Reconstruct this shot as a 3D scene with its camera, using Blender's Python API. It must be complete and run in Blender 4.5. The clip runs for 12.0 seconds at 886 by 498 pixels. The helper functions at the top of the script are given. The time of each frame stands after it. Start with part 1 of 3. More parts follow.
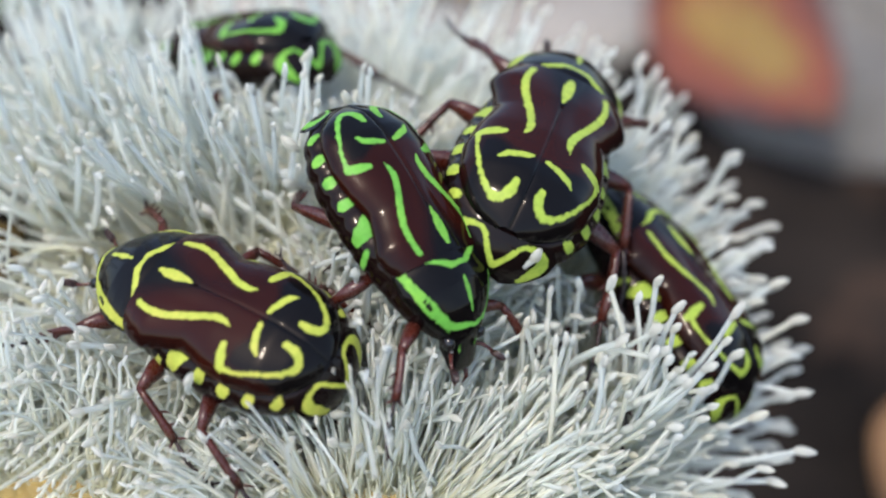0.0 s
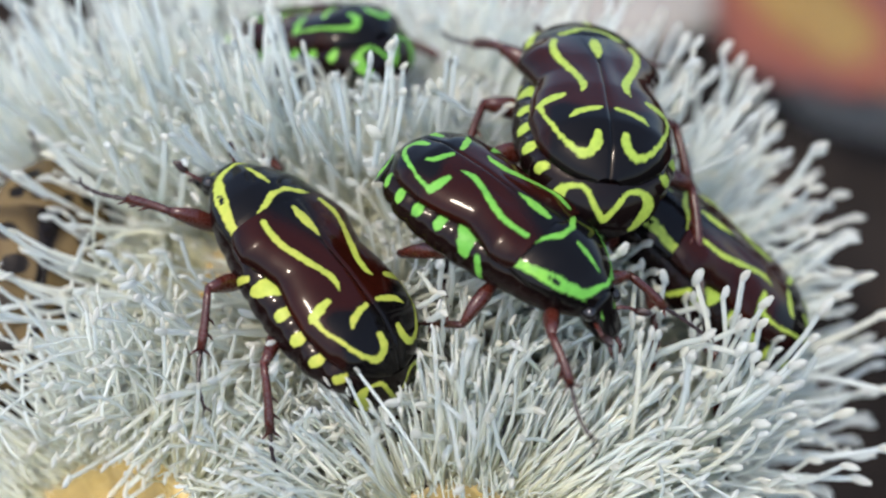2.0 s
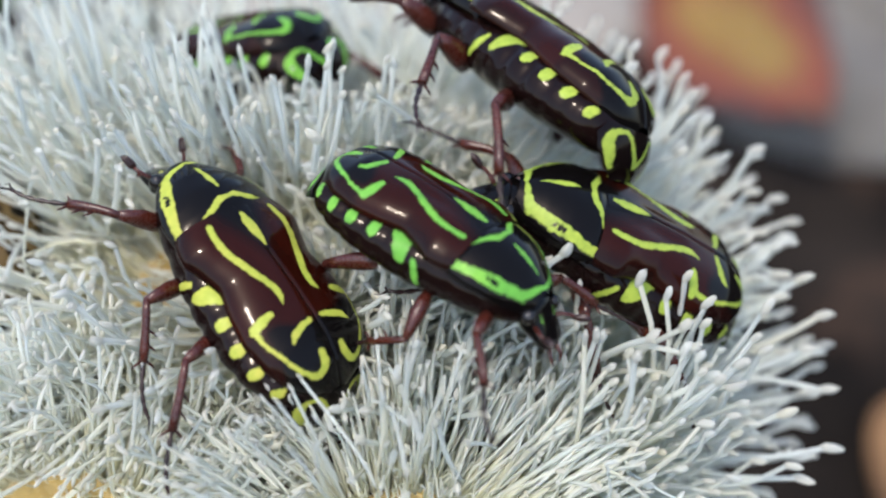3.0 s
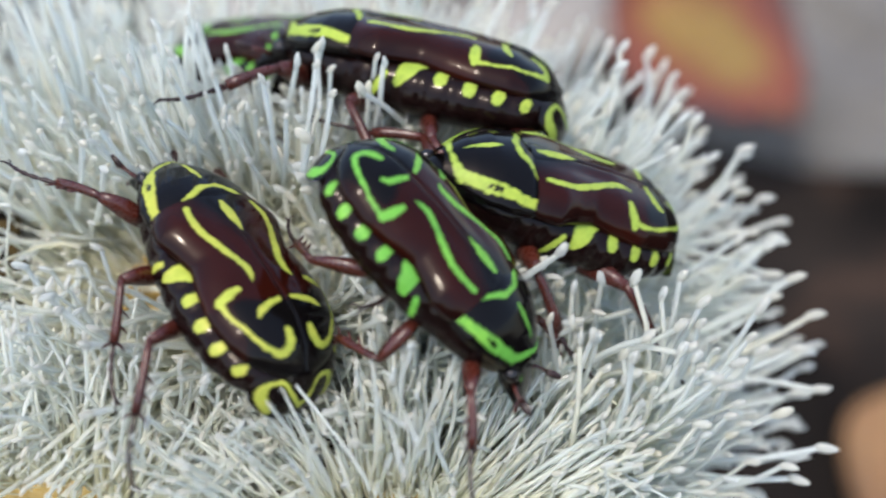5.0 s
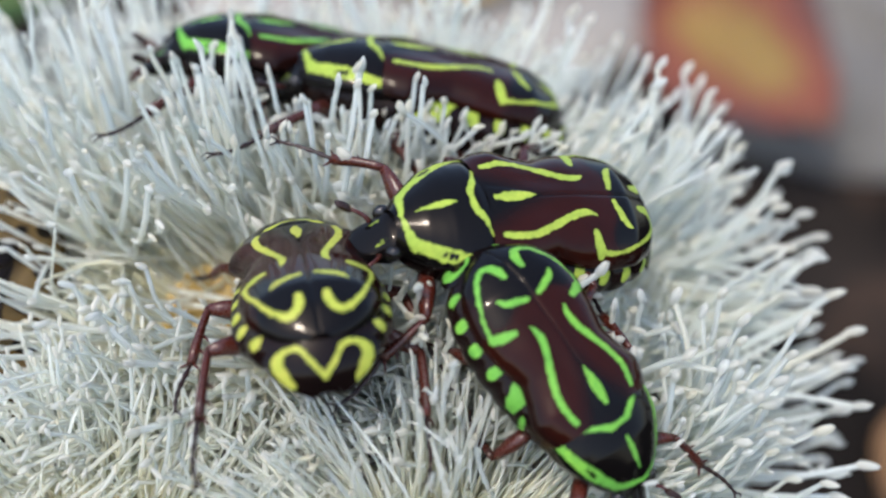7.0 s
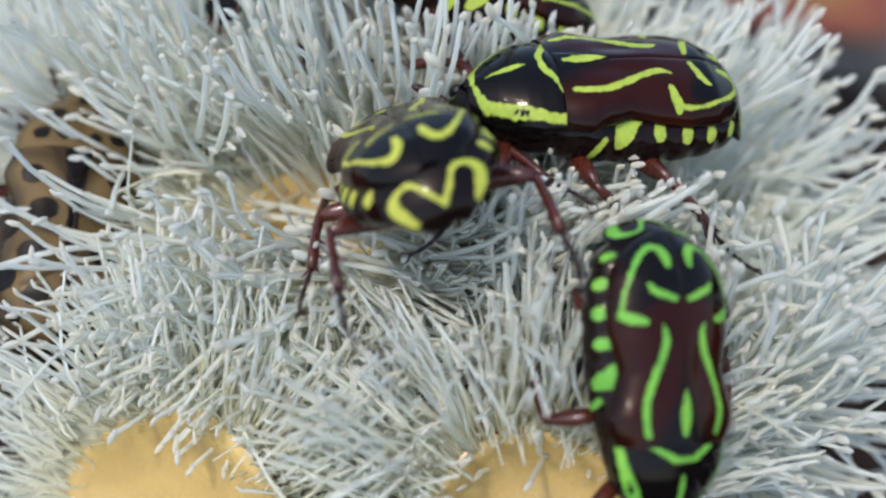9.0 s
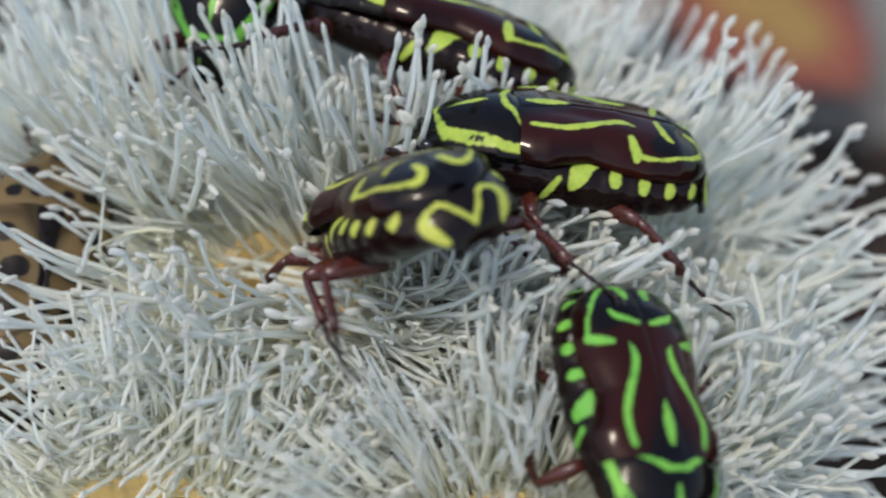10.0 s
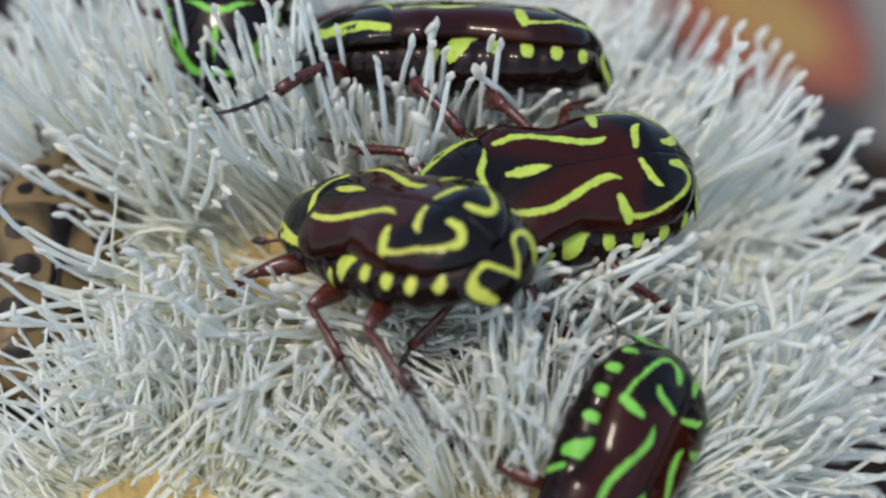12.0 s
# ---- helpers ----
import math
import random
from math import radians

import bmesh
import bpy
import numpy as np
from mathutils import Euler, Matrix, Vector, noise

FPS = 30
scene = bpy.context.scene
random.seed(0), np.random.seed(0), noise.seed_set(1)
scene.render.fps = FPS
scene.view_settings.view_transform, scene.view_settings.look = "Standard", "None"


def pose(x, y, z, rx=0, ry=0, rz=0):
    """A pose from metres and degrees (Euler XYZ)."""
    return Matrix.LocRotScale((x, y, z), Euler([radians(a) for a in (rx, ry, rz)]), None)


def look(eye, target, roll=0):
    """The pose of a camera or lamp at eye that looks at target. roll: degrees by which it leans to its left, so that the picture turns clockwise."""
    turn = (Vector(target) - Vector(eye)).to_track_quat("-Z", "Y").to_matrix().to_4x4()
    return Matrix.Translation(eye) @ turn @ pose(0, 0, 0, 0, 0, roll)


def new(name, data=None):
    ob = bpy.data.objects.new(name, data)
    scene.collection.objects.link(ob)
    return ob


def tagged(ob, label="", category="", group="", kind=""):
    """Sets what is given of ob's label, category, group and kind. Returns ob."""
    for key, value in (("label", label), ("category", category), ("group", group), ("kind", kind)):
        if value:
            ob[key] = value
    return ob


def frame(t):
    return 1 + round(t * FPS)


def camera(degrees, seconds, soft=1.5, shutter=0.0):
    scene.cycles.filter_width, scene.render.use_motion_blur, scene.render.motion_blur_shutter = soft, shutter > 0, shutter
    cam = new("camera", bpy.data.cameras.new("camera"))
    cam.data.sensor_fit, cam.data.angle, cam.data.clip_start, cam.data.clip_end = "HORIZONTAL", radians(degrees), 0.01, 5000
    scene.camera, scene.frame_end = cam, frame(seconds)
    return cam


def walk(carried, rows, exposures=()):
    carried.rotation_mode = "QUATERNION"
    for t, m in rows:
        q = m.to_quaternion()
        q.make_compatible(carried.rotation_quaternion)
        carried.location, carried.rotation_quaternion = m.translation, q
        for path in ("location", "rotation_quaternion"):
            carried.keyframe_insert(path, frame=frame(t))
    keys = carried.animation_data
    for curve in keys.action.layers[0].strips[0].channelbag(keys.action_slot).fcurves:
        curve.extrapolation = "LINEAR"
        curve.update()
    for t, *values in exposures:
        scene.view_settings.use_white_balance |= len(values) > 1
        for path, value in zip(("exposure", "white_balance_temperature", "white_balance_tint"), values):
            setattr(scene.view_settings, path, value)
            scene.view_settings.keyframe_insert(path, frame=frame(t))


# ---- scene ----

# ---- camera ----
MM = 0.001
cam = camera(38.0, 12.0, soft=2.2, shutter=0.5)
CAMERA_ROWS = [
    (0.0, pose(0.00679, -0.05804, 0.06215, 52.0, 0.0, -0.01)),
    (0.5, pose(0.00707, -0.05818, 0.06265, 51.42, 0.26, 0.46)),
    (1.0, pose(0.00696, -0.05803, 0.06298, 52.07, 0.18, 0.35)),
    (1.5, pose(0.00663, -0.05839, 0.06279, 51.72, 1.24, 1.51)),
    (2.0, pose(0.00556, -0.05732, 0.06270, 50.78, 1.04, 2.5)),
    (2.5, pose(0.00481, -0.05718, 0.06217, 51.46, 0.51, 1.77)),
    (3.0, pose(0.00494, -0.05738, 0.06152, 51.83, -0.38, -0.41)),
    (4.8, pose(0.00391, -0.05712, 0.06073, 52.35, -0.49, -1.15)),
    (5.0, pose(0.00380, -0.05688, 0.06080, 52.12, -1.01, -1.72)),
    (5.5, pose(0.00366, -0.05683, 0.06125, 52.4, -1.71, -2.83)),
    (6.0, pose(0.00363, -0.05731, 0.06073, 53.63, -0.81, -1.92)),
    (6.5, pose(0.00378, -0.05710, 0.06163, 53.19, -1.31, -2.29)),
    (7.0, pose(0.00325, -0.05687, 0.06144, 52.45, -0.13, -0.76)),
    (7.5, pose(0.00259, -0.05674, 0.06123, 51.84, -0.39, -1.09)),
    (7.7, pose(0.00231, -0.05644, 0.06095, 51.52, 0.0, -1.42)),
    (9.5, pose(0.00055, -0.05509, 0.05998, 48.14, 0.75, 0.96)),
    (10.0, pose(0.00118, -0.05493, 0.06001, 50.95, 0.32, -0.05)),
    (10.5, pose(0.00162, -0.05524, 0.06007, 50.95, -0.62, -1.18)),
    (11.0, pose(0.00170, -0.05534, 0.06016, 50.86, -0.89, -1.34)),
    (11.5, pose(0.00145, -0.05520, 0.06039, 50.87, -0.57, -0.76)),
    (12.0, pose(0.00039, -0.05515, 0.06003, 51.12, -0.11, 0.02)),
]

walk(cam, CAMERA_ROWS, [(0.0, 1.19, 6640, 12), (7.7, 1.16, 6640, 12), (9.3, 0.90, 6640, 12), (10.0, 0.79, 6640, 12), (10.6, 0.87, 6640, 12), (12.0, 0.90, 6640, 12)])
cam.data.dof.use_dof = True
cam.data.dof.focus_distance = 0.0600
cam.data.dof.aperture_fstop = 25.0

# ---- light ----
world = bpy.data.worlds.new("sky")
scene.world = world
world.use_nodes = True
wn = world.node_tree
sky = wn.nodes.new("ShaderNodeTexSky")
sky.sky_type, sky.sun_disc = "NISHITA", False
sky.air_density, sky.dust_density, sky.ozone_density = 1.0, 1.9, 1.2
sky.sun_elevation, sky.sun_rotation = radians(62), radians(215)
wn.links.new(sky.outputs[0], wn.nodes["Background"].inputs[0])
wn.nodes["Background"].inputs[1].default_value = 0.15
sun_data = bpy.data.lights.new("sun", "SUN")
sun_data.energy, sun_data.angle, sun_data.color = 0.97, radians(6.0), (1.0, 0.97, 0.88)
sun = new("sun", sun_data)
sun.matrix_world = look((-0.27, -0.39, 0.88), (0, 0, 0))


# ---- materials ----
def material(name):
    m = bpy.data.materials.new(name)
    m.use_nodes = True
    nt = m.node_tree
    return m, nt, nt.nodes["Principled BSDF"]


def node(nt, kind, inputs=None, operation="", attribute_name="", clamp=False):
    n = nt.nodes.new(kind)
    if operation:
        n.operation = operation
    if attribute_name:
        n.attribute_name = attribute_name
    if clamp:
        n.clamp = True
    for k, v in (inputs or {}).items():
        if isinstance(v, bpy.types.NodeSocket):
            nt.links.new(v, n.inputs[k])
        else:
            n.inputs[k].default_value = v
    return n


def mixed(nt, fac, a, b, blend="MIX"):
    n = nt.nodes.new("ShaderNodeMix")
    n.data_type, n.blend_type = "RGBA", blend
    for socket, v in ((n.inputs[0], fac), (n.inputs[6], a), (n.inputs[7], b)):
        if isinstance(v, bpy.types.NodeSocket):
            nt.links.new(v, socket)
        else:
            socket.default_value = v if socket is n.inputs[0] else (*v, 1)
    return n.outputs[2]


def noise_at(nt, scale, detail=3.0, rough=0.55, space="Object"):
    tc = node(nt, "ShaderNodeTexCoord")
    return node(nt, "ShaderNodeTexNoise", {"Vector": tc.outputs[space], "Scale": scale, "Detail": detail, "Roughness": rough})


def spread(nt, value, lo, hi, a=0.0, b=1.0):
    return node(nt, "ShaderNodeMapRange", {"Value": value, "From Min": lo, "From Max": hi, "To Min": a, "To Max": b}, clamp=True).outputs[0]


def bumped(nt, bsdf, height, strength, distance):
    b = node(nt, "ShaderNodeBump", {"Height": height, "Strength": strength, "Distance": distance})
    nt.links.new(b.outputs[0], bsdf.inputs["Normal"])


def shell(name, base, dark, mark, mark2, gloss=0.11):
    """Beetle cuticle: base and dark areas, with sharp painted-looking marks."""
    m, nt, p = material(name)
    far = node(nt, "ShaderNodeAttribute", attribute_name="mark").outputs["Fac"]
    black = node(nt, "ShaderNodeAttribute", attribute_name="dark").outputs["Fac"]
    fine = noise_at(nt, 3200, 3)
    broad = noise_at(nt, 260, 3)
    ragged = node(nt, "ShaderNodeMath", {0: far, 1: spread(nt, fine.outputs[0], 0.25, 0.75, -0.055, 0.055)}, operation="ADD").outputs[0]
    on = spread(nt, ragged, 0.03, -0.03)
    ground = mixed(nt, spread(nt, broad.outputs[0], 0.3, 0.7), base, [c * 0.6 for c in base])
    ground = mixed(nt, black, ground, dark)
    paint = mixed(nt, spread(nt, broad.outputs[0], 0.35, 0.65), mark, mark2)
    paint = mixed(nt, spread(nt, fine.outputs[0], 0.25, 0.75), paint, [c * 0.75 for c in mark2])
    nt.links.new(mixed(nt, on, ground, paint), p.inputs["Base Color"])
    nt.links.new(spread(nt, on, 0, 1, gloss, 0.42), p.inputs["Roughness"])
    p.inputs["Specular IOR Level"].default_value = 0.2
    p.inputs["Specular Tint"].default_value = (1.0, 0.93, 0.86, 1.0)
    pits = node(nt, "ShaderNodeTexVoronoi", {"Vector": node(nt, "ShaderNodeTexCoord").outputs["Object"], "Scale": 5200.0})
    bumped(nt, p, spread(nt, pits.outputs["Distance"], 0.0, 0.35), 0.12, 0.00003)
    return m


def plain(name, a, b, rough, scale, bump=0.2, depth=0.00004, metal=0.0, sheen=0.0):
    m, nt, p = material(name)
    n1, n2 = noise_at(nt, scale, 4), noise_at(nt, scale * 9, 3)
    col = mixed(nt, spread(nt, n1.outputs[0], 0.3, 0.7), a, b)
    col = mixed(nt, spread(nt, n2.outputs[0], 0.35, 0.75, 0, 0.5), col, [c * 0.7 for c in b])
    nt.links.new(col, p.inputs["Base Color"])
    nt.links.new(spread(nt, n2.outputs[0], 0.2, 0.8, rough * 0.8, min(rough * 1.2, 1)), p.inputs["Roughness"])
    p.inputs["Metallic"].default_value = metal
    bumped(nt, p, n2.outputs[0], bump, depth)
    return m


def thread_material(name, tip, root):
    """Stamen filament: pale, thin and a little see-through, greener at its foot."""
    m, nt, p = material(name)
    along = node(nt, "ShaderNodeAttribute", attribute_name="along").outputs["Fac"]
    isle = node(nt, "ShaderNodeNewGeometry").outputs["Random Per Island"]
    own = node(nt, "ShaderNodeObjectInfo").outputs["Random"]
    both = node(nt, "ShaderNodeMath", {0: isle, 1: own}, operation="ADD").outputs[0]
    one = node(nt, "ShaderNodeMath", {0: both}, operation="FRACT").outputs[0]
    col = mixed(nt, spread(nt, along, 0.0, 0.65), root, tip)
    col = mixed(nt, spread(nt, one, 0.0, 0.5, 0.5, 0.0), col, (0.80, 0.86, 0.86))
    col = mixed(nt, spread(nt, one, 0.75, 1.0, 0.0, 0.5), col, (0.92, 0.88, 0.72))
    streak = noise_at(nt, 900, 4)
    col = mixed(nt, spread(nt, streak.outputs[0], 0.42, 0.7, 0.0, 0.35), col, (0.74, 0.75, 0.68))
    nt.links.new(col, p.inputs["Base Color"])
    p.inputs["Roughness"].default_value = 0.65
    p.inputs["Specular IOR Level"].default_value = 0.08
    p.inputs["Subsurface Weight"].default_value = 0.0
    bumped(nt, p, streak.outputs[0], 0.3, 0.00008)
    glow = node(nt, "ShaderNodeBsdfTranslucent", {"Color": col})
    mix = node(nt, "ShaderNodeMixShader", {0: 0.62, 1: p.outputs[0], 2: glow.outputs[0]})
    nt.links.new(mix.outputs[0], nt.nodes["Material Output"].inputs["Surface"])
    return m


MAROON, JET = (0.027, 0.0046, 0.0024), (0.0035, 0.003, 0.003)
YELLOW, LIME, GREEN = (0.47, 0.45, 0.08), (0.32, 0.45, 0.065), (0.13, 0.41, 0.06)
mat_shell = {
    "yellow": shell("cuticle_yellow_marked", MAROON, JET, YELLOW, (0.42, 0.50, 0.07)),
    "lime": shell("cuticle_lime_marked", MAROON, JET, (0.42, 0.50, 0.07), LIME),
    "green": shell("cuticle_green_marked", MAROON, JET, (0.22, 0.49, 0.06), GREEN),
    "spotted": shell("cuticle_tan_spotted", (0.155, 0.106, 0.046), (0.006, 0.004, 0.003), (0.004, 0.003, 0.003), (0.006, 0.004, 0.003), 0.16),
}
mat_leg = plain("leg_cuticle", (0.085, 0.017, 0.009), (0.042, 0.010, 0.007), 0.28, 700, 0.25)
mat_tarsus = plain("tarsus_cuticle", (0.030, 0.010, 0.008), (0.015, 0.007, 0.006), 0.3, 900, 0.25)
mat_eye = plain("eye_facets", (0.012, 0.010, 0.010), (0.006, 0.006, 0.006), 0.12, 3000, 0.1)
mat_thread = thread_material("stamen_filament", (0.92, 0.94, 0.89), (0.86, 0.83, 0.61))
mat_anther = thread_material("anther", (0.84, 0.83, 0.76), (0.80, 0.77, 0.66))
mat_cup = plain("nectar_cup", (0.60, 0.43, 0.15), (0.50, 0.35, 0.13), 0.28, 120, 0.3, 0.0001)
mat_calyx = plain("calyx_wall", (0.10, 0.035, 0.022), (0.05, 0.018, 0.013), 0.6, 400, 0.4, 0.0001)
mat_bark = plain("twig_bark", (0.13, 0.07, 0.045), (0.07, 0.035, 0.025), 0.8, 300, 0.7, 0.0002)


# ---- mesh helpers ----
def mesh_of(name, verts, faces, mats, attrs=None, slots=None, smooth=True):
    me = bpy.data.meshes.new(name)
    me.from_pydata([tuple(v) for v in np.asarray(verts, float)], [], [tuple(map(int, f)) for f in faces])
    for m in mats:
        me.materials.append(m)
    for key, values in (attrs or {}).items():
        a = me.attributes.new(key, "FLOAT", "POINT")
        a.data.foreach_set("value", np.asarray(values, np.float32))
    if slots is not None:
        me.polygons.foreach_set("material_index", np.asarray(slots, np.int32))
    me.polygons.foreach_set("use_smooth", [smooth] * len(me.polygons))
    me.update()
    return me


def under(name, me, parent, label=""):
    ob = new(name, me)
    ob.parent = parent
    return tagged(ob, label) if label else ob


def grid_faces(n, m, wrap=False):
    f = []
    for i in range(n - 1):
        for j in range(m if wrap else m - 1):
            k = (j + 1) % m
            f.append((i * m + j, i * m + k, (i + 1) * m + k, (i + 1) * m + j))
    return f


def profile(ys, vs):
    """A smooth curve through knots, as a function."""
    fine = np.linspace(ys[0], ys[-1], 600)
    raw = np.interp(fine, ys, vs)
    w = np.hanning(41)
    pad = np.r_[2 * raw[0] - raw[20:0:-1], raw, 2 * raw[-1] - raw[-2:-22:-1]]
    soft = np.convolve(pad, w / w.sum(), "valid")
    return lambda y: np.interp(y, fine, soft)


def bent(points, k=5):
    """Catmull-Rom through points with widths."""
    p = np.array(points, float)
    q = np.vstack([2 * p[0] - p[1], p, 2 * p[-1] - p[-2]])
    out = []
    for i in range(1, len(q) - 2):
        for s in np.linspace(0, 1, k, endpoint=False):
            a, b, c, d = q[i - 1:i + 3]
            out.append(0.5 * (2 * b + (c - a) * s + (2 * a - 5 * b + 4 * c - d) * s * s + (3 * b - a - 3 * c + d) * s ** 3))
    out.append(p[-1])
    return np.array(out)


def stroke(X, Y, points):
    """Signed distance, in mm, from a stroke of (x, y, half width)."""
    best = np.full(X.shape, 9.0)
    q = bent(points) if len(points) > 2 else np.array(points, float)
    for (ax, ay, ar), (bx, by, br) in zip(q[:-1], q[1:]):
        dx, dy = bx - ax, by - ay
        s = np.clip(((X - ax) * dx + (Y - ay) * dy) / (dx * dx + dy * dy + 1e-9), 0, 1)
        best = np.minimum(best, np.hypot(X - ax - s * dx, Y - ay - s * dy) - (ar + s * (br - ar)))
    return best


def spots(X, Y, dots):
    best = np.full(X.shape, 9.0)
    for x, y, rx, ry in dots:
        best = np.minimum(best, (np.hypot((X - x) / rx, (Y - y) / ry) - 1) * min(rx, ry))
    return best


def tube(points, radii, sides=8, flat=1.0, caps=True):
    """Verts and faces of a round bar along points."""
    p, n = np.array(points, float), len(points)
    t = np.gradient(p, axis=0)
    t /= np.linalg.norm(t, axis=1)[:, None] + 1e-12
    ref = np.array([0.0, 0, 1]) if abs(t[:, 2]).mean() < 0.85 else np.array([1.0, 0, 0])
    a = np.cross(t, ref)
    a /= np.linalg.norm(a, axis=1)[:, None]
    b = np.cross(a, t)
    w = np.arange(sides) * 2 * np.pi / sides
    r = np.array(radii, float)[:, None, None]
    v = p[:, None] + r * (np.cos(w)[None, :, None] * a[:, None] * flat + np.sin(w)[None, :, None] * b[:, None])
    f = grid_faces(n, sides, True)
    if caps:
        f += [tuple(range(sides))[::-1], tuple((n - 1) * sides + j for j in range(sides))]
    return v.reshape(-1, 3), f


def ball(center, radii, seg=12, rings=8):
    th = np.linspace(0, np.pi, rings + 1)
    ph = np.arange(seg) * 2 * np.pi / seg
    v = np.stack([np.sin(th)[:, None] * np.cos(ph), np.sin(th)[:, None] * np.sin(ph), np.cos(th)[:, None] * np.ones(seg)], -1)
    return (v * np.array(radii) + np.array(center)).reshape(-1, 3), grid_faces(rings + 1, seg, True)


def joined(pieces):
    vs, fs, n = [], [], 0
    for v, f in pieces:
        vs.append(np.asarray(v, float))
        fs += [tuple(i + n for i in q) for q in f]
        n += len(v)
    return np.vstack(vs), fs


# ---- where the beetles go ----
BEETLE_SIZE = {"A": 0.890, "B": 0.815, "C": 1.001, "D": 0.932, "F": 0.95, "E": 0.931}
ROWS_A = [
    (0.0, pose(-0.00587, -0.01134, 0.02244, 1.11, -18.32, 57.4)),
    (0.5, pose(-0.00594, -0.01056, 0.02274, 5.38, -14.27, 59.7)),
    (1.0, pose(-0.00659, -0.01033, 0.02264, 6.86, -11.65, 64.48)),
    (1.5, pose(-0.00631, -0.00978, 0.02309, 11.37, 4.22, 54.34)),
    (2.0, pose(-0.00564, -0.00906, 0.02358, 23.61, 10.83, 49.89)),
    (2.5, pose(-0.00553, -0.00896, 0.02375, 25.37, 9.7, 45.57)),
    (3.0, pose(-0.00522, -0.00905, 0.02378, 27.66, 9.77, 46.73)),
    (4.8, pose(-0.00530, -0.00915, 0.02360, 18.18, 15.94, 40.85)),
    (5.0, pose(-0.00570, -0.00855, 0.02363, 16.63, 18.69, 38.76)),
    (5.5, pose(-0.00592, -0.00788, 0.02383, 14.8, 16.13, 33.49)),
    (6.0, pose(-0.00556, -0.00792, 0.02405, 16.84, 17.72, 33.04)),
    (6.5, pose(-0.00428, -0.00782, 0.02265, -1.93, 5.11, 14.52)),
    (7.0, pose(-0.00275, -0.00927, 0.02285, -17.44, -1.36, 11.62)),
    (7.5, pose(-0.00311, -0.00828, 0.02282, -21.34, -0.07, 15.76)),
    (7.7, pose(-0.00267, -0.00854, 0.02278, -25.11, 2.79, 14.84)),
    (9.5, pose(-0.00201, -0.00770, 0.02327, -36.41, -16.93, 27.28)),
    (10.0, pose(-0.00208, -0.00765, 0.02275, -37.37, -1.66, 34.81)),
    (10.5, pose(-0.00253, -0.00746, 0.02289, -31.69, -17.35, 37.33)),
    (11.0, pose(-0.00304, -0.00813, 0.02250, -28.72, -6.98, 43.65)),
    (11.5, pose(-0.00347, -0.00860, 0.02310, -24.11, -3.87, 50.02)),
    (12.0, pose(-0.00351, -0.00834, 0.02279, -20.1, -7.05, 51.03)),
]
ROWS_B = [
    (0.0, pose(0.00574, -0.01154, 0.02444, -35.3, -11.36, -135.83)),
    (0.5, pose(0.00584, -0.01151, 0.02409, -27.65, -13.44, -133.44)),
    (1.0, pose(0.00682, -0.01198, 0.02436, -20.11, -3.38, -128.94)),
    (1.5, pose(0.00713, -0.01220, 0.02458, -17.12, -5.81, -126.88)),
    (2.0, pose(0.00718, -0.01197, 0.02482, -13.27, -7.12, -126.98)),
    (2.5, pose(0.00693, -0.01284, 0.02522, -10.25, -11.28, -129.3)),
    (3.0, pose(0.00684, -0.01277, 0.02511, -10.09, -11.92, -127.1)),
    (4.8, pose(0.00712, -0.01373, 0.02420, -23.97, -3.43, -134.26)),
    (5.0, pose(0.00655, -0.01372, 0.02404, -36.71, -7.71, -120.97)),
    (5.5, pose(0.00696, -0.01493, 0.02327, -42.03, -0.95, -127.83)),
    (6.0, pose(0.00795, -0.01479, 0.02255, -38.77, 3.93, -128.03)),
    (6.5, pose(0.00973, -0.01525, 0.02146, -43.69, 9.3, -124.29)),
    (7.0, pose(0.01010, -0.01620, 0.02068, -38.41, 7.31, -141.09)),
    (7.5, pose(0.00970, -0.01715, 0.01961, -46.96, 2.86, -147.17)),
    (7.7, pose(0.00961, -0.01772, 0.01967, -50.97, 3.88, -147.42)),
    (9.5, pose(0.00836, -0.01963, 0.01775, -43.43, -20.62, -165.24)),
    (10.0, pose(0.00921, -0.01940, 0.01907, -20.66, -18.46, -165.89)),
    (10.5, pose(0.00898, -0.02046, 0.01930, -12.64, -19.14, -170.46)),
    (11.0, pose(0.00717, -0.02105, 0.01800, -26.36, -29.58, 177.2)),
    (11.5, pose(0.00674, -0.01970, 0.01638, -40.32, -39.43, 176.63)),
    (12.0, pose(0.00626, -0.01995, 0.01642, -39.17, -45.83, 178.83)),
]
